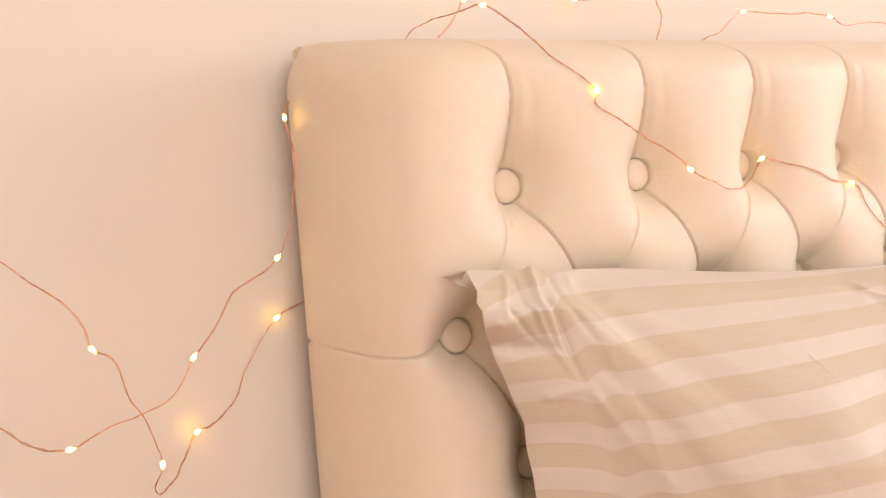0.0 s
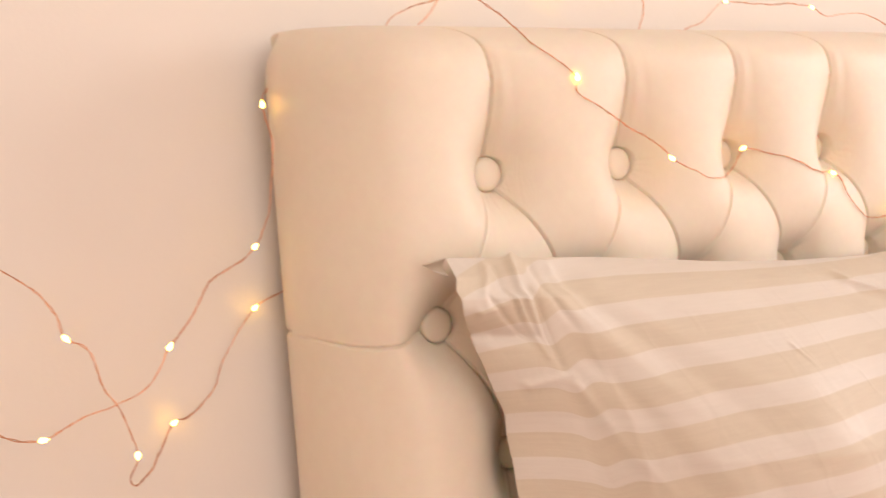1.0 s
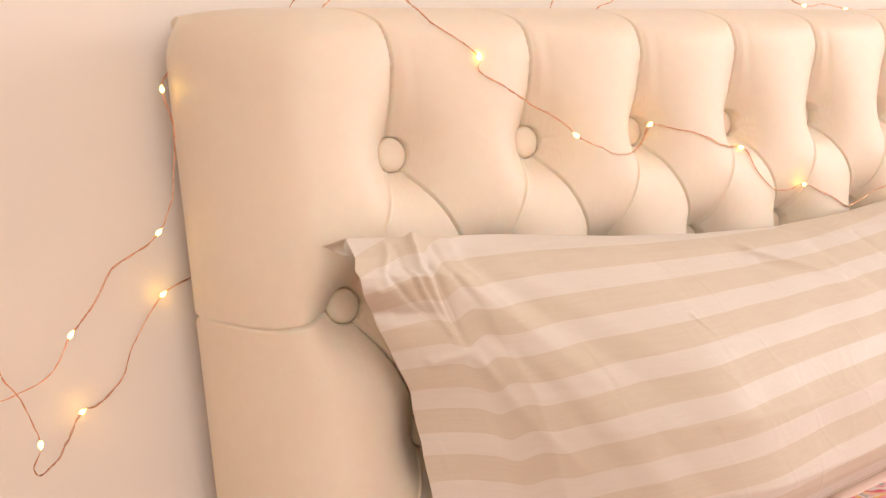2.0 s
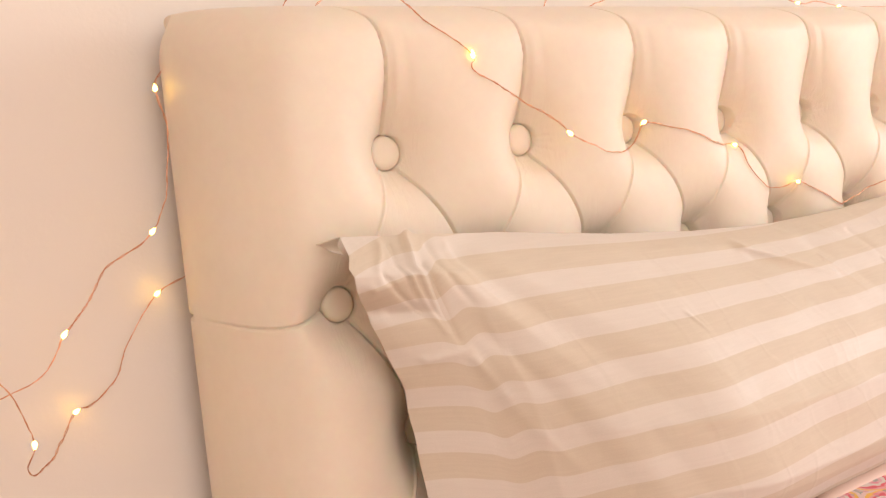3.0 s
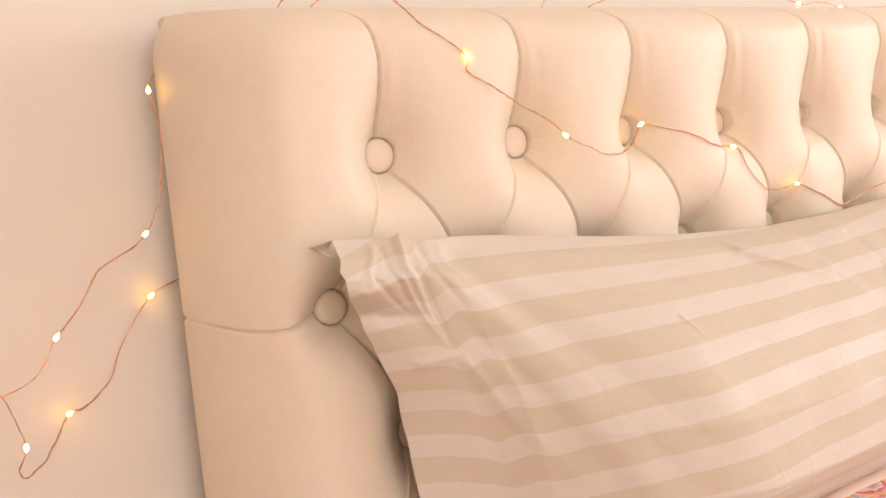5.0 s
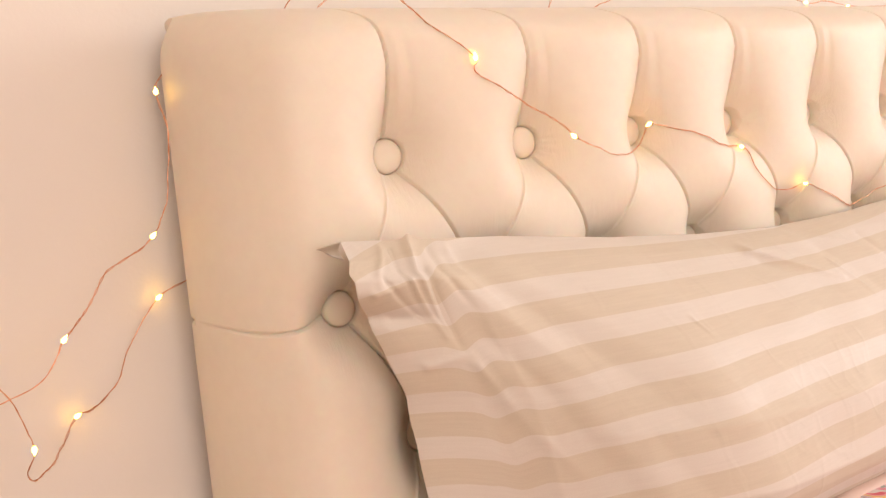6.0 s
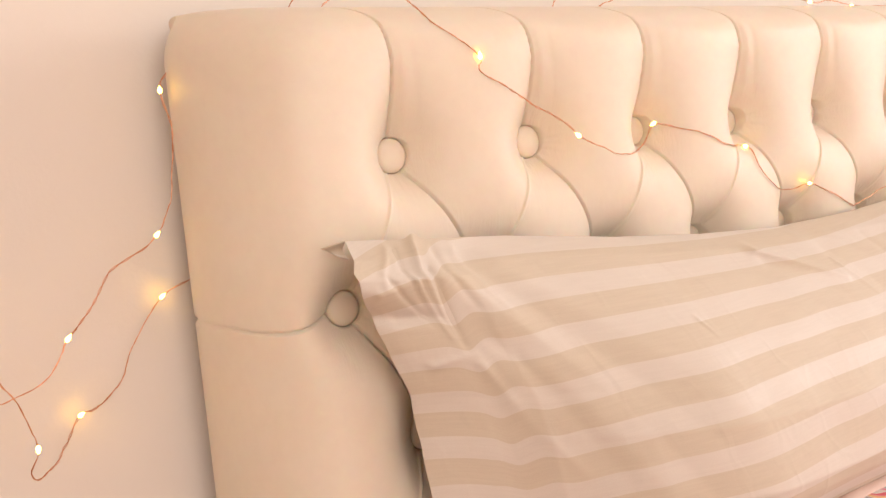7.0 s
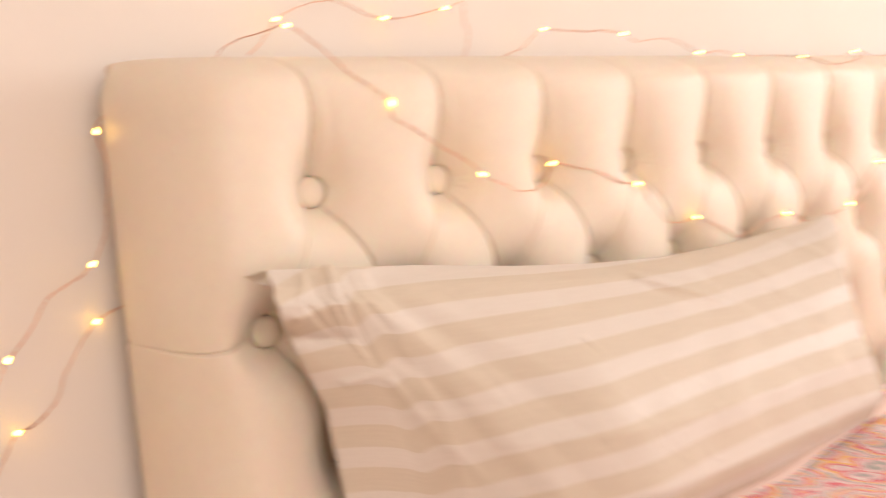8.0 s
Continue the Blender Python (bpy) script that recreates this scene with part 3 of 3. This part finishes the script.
# ---- string of fairy lights ----
def smooth_path(pts, per=0.003, jitter=0.0009, seed=1):
    """A kinked wire through the points: Catmull-Rom with small bends."""
    p = np.array(pts, float)
    p = np.concatenate([[2 * p[0] - p[1]], p, [2 * p[-1] - p[-2]]])
    out = []
    for a, b, c, d in zip(p, p[1:], p[2:], p[3:]):
        n = max(2, int(np.linalg.norm(c - b) / per))
        for s in np.arange(n) / n:
            out.append(0.5 * (2 * b + (c - a) * s + (2 * a - 5 * b + 4 * c - d) * s ** 2 + (3 * b - a - 3 * c + d) * s ** 3))
    out.append(p[-2])
    out = np.array(out)
    rng = np.random.default_rng(seed)
    w = rng.normal(0, 1, out.shape)
    k = np.ones(5) / 5
    for i in range(3):
        w[:, i] = np.convolve(w[:, i], k, "same")
    return out + jitter * w


def clear_of_headboard(path, gap=0.0016):
    """Keep the wire in front of the padding, where it hangs before it."""
    q = path.copy()
    over = (q[:, 0] > XL) & (q[:, 0] < XR) & (q[:, 2] < ZT + RISE * q[:, 0]) & (q[:, 1] < FACE + BASE)
    if over.any():
        skin_y = FACE - padding(q[over, 0], q[over, 2] - RISE * q[over, 0])
        q[over, 1] = np.minimum(q[over, 1], skin_y - gap)
    return q


def tube(bm, path, r, sides=6):
    tang = np.gradient(path, axis=0)
    tang /= np.linalg.norm(tang, axis=1)[:, None] + 1e-9
    ref = np.array((0.3, -0.9, 0.2))
    prev = None
    for c, t in zip(path, tang):
        a = np.cross(t, ref)
        a /= np.linalg.norm(a) + 1e-9
        b = np.cross(t, a)
        ring = [bm.verts.new(c + r * (math.cos(g) * a + math.sin(g) * b)) for g in (2 * math.pi * i / sides for i in range(sides))]
        if prev:
            for i in range(sides):
                bm.faces.new((prev[i], ring[i], ring[(i + 1) % sides], prev[(i + 1) % sides]))
        prev = ring


def twin_wire(path, seed):
    """Two fine copper wires, loosely twisted round each other."""
    tang = np.gradient(path, axis=0)
    tang /= np.linalg.norm(tang, axis=1)[:, None] + 1e-9
    a = np.cross(tang, np.array((0.3, -0.9, 0.2)))
    a /= np.linalg.norm(a, axis=1)[:, None] + 1e-9
    b = np.cross(tang, a)
    s = np.concatenate([[0], np.cumsum(np.linalg.norm(np.diff(path, axis=0), axis=1))])
    g = s * 260 + seed + 1.5 * np.sin(s * 47 + seed)
    wide = 0.00042 * (1 + 0.6 * np.sin(s * 31 + seed))
    off = (np.cos(g)[:, None] * a + np.sin(g)[:, None] * b) * wide[:, None]
    bm = bmesh.new()
    tube(bm, path + off, 0.00037)
    tube(bm, path - off, 0.00037)
    bmesh.ops.recalc_face_normals(bm, faces=bm.faces)
    return bm


def bulb_mesh():
    """A drop of clear resin over a tiny lamp, pointed at both ends."""
    bm = bmesh.new()
    prof = [(-0.0052, 0.0004), (-0.0040, 0.0010), (-0.0022, 0.0022), (-0.0004, 0.0029), (0.0014, 0.0028), (0.0028, 0.0018), (0.0036, 0.0006)]
    prev = None
    for x, r in prof:
        ring = [bm.verts.new((x, r * math.cos(g), r * math.sin(g))) for g in (2 * math.pi * i / 12 for i in range(12))]
        if prev:
            for i in range(12):
                bm.faces.new((prev[i], ring[i], ring[(i + 1) % 12], prev[(i + 1) % 12]))
        else:
            bm.faces.new(ring[::-1])
        prev = ring
    bm.faces.new(prev)
    bmesh.ops.recalc_face_normals(bm, faces=bm.faces)
    return bm


lights = tagged(new("string_lights"), "lit warm-white fairy lights on twisted copper wire draped over the headboard", "string lights")
B = True            # marks a point that carries a bulb
bulb_data = bpy.data.meshes.new("bulb")
shape = bulb_mesh()
shape.to_mesh(bulb_data)
shape.free()
bulb_data.materials.append(BULB)
bulb_data.shade_smooth()


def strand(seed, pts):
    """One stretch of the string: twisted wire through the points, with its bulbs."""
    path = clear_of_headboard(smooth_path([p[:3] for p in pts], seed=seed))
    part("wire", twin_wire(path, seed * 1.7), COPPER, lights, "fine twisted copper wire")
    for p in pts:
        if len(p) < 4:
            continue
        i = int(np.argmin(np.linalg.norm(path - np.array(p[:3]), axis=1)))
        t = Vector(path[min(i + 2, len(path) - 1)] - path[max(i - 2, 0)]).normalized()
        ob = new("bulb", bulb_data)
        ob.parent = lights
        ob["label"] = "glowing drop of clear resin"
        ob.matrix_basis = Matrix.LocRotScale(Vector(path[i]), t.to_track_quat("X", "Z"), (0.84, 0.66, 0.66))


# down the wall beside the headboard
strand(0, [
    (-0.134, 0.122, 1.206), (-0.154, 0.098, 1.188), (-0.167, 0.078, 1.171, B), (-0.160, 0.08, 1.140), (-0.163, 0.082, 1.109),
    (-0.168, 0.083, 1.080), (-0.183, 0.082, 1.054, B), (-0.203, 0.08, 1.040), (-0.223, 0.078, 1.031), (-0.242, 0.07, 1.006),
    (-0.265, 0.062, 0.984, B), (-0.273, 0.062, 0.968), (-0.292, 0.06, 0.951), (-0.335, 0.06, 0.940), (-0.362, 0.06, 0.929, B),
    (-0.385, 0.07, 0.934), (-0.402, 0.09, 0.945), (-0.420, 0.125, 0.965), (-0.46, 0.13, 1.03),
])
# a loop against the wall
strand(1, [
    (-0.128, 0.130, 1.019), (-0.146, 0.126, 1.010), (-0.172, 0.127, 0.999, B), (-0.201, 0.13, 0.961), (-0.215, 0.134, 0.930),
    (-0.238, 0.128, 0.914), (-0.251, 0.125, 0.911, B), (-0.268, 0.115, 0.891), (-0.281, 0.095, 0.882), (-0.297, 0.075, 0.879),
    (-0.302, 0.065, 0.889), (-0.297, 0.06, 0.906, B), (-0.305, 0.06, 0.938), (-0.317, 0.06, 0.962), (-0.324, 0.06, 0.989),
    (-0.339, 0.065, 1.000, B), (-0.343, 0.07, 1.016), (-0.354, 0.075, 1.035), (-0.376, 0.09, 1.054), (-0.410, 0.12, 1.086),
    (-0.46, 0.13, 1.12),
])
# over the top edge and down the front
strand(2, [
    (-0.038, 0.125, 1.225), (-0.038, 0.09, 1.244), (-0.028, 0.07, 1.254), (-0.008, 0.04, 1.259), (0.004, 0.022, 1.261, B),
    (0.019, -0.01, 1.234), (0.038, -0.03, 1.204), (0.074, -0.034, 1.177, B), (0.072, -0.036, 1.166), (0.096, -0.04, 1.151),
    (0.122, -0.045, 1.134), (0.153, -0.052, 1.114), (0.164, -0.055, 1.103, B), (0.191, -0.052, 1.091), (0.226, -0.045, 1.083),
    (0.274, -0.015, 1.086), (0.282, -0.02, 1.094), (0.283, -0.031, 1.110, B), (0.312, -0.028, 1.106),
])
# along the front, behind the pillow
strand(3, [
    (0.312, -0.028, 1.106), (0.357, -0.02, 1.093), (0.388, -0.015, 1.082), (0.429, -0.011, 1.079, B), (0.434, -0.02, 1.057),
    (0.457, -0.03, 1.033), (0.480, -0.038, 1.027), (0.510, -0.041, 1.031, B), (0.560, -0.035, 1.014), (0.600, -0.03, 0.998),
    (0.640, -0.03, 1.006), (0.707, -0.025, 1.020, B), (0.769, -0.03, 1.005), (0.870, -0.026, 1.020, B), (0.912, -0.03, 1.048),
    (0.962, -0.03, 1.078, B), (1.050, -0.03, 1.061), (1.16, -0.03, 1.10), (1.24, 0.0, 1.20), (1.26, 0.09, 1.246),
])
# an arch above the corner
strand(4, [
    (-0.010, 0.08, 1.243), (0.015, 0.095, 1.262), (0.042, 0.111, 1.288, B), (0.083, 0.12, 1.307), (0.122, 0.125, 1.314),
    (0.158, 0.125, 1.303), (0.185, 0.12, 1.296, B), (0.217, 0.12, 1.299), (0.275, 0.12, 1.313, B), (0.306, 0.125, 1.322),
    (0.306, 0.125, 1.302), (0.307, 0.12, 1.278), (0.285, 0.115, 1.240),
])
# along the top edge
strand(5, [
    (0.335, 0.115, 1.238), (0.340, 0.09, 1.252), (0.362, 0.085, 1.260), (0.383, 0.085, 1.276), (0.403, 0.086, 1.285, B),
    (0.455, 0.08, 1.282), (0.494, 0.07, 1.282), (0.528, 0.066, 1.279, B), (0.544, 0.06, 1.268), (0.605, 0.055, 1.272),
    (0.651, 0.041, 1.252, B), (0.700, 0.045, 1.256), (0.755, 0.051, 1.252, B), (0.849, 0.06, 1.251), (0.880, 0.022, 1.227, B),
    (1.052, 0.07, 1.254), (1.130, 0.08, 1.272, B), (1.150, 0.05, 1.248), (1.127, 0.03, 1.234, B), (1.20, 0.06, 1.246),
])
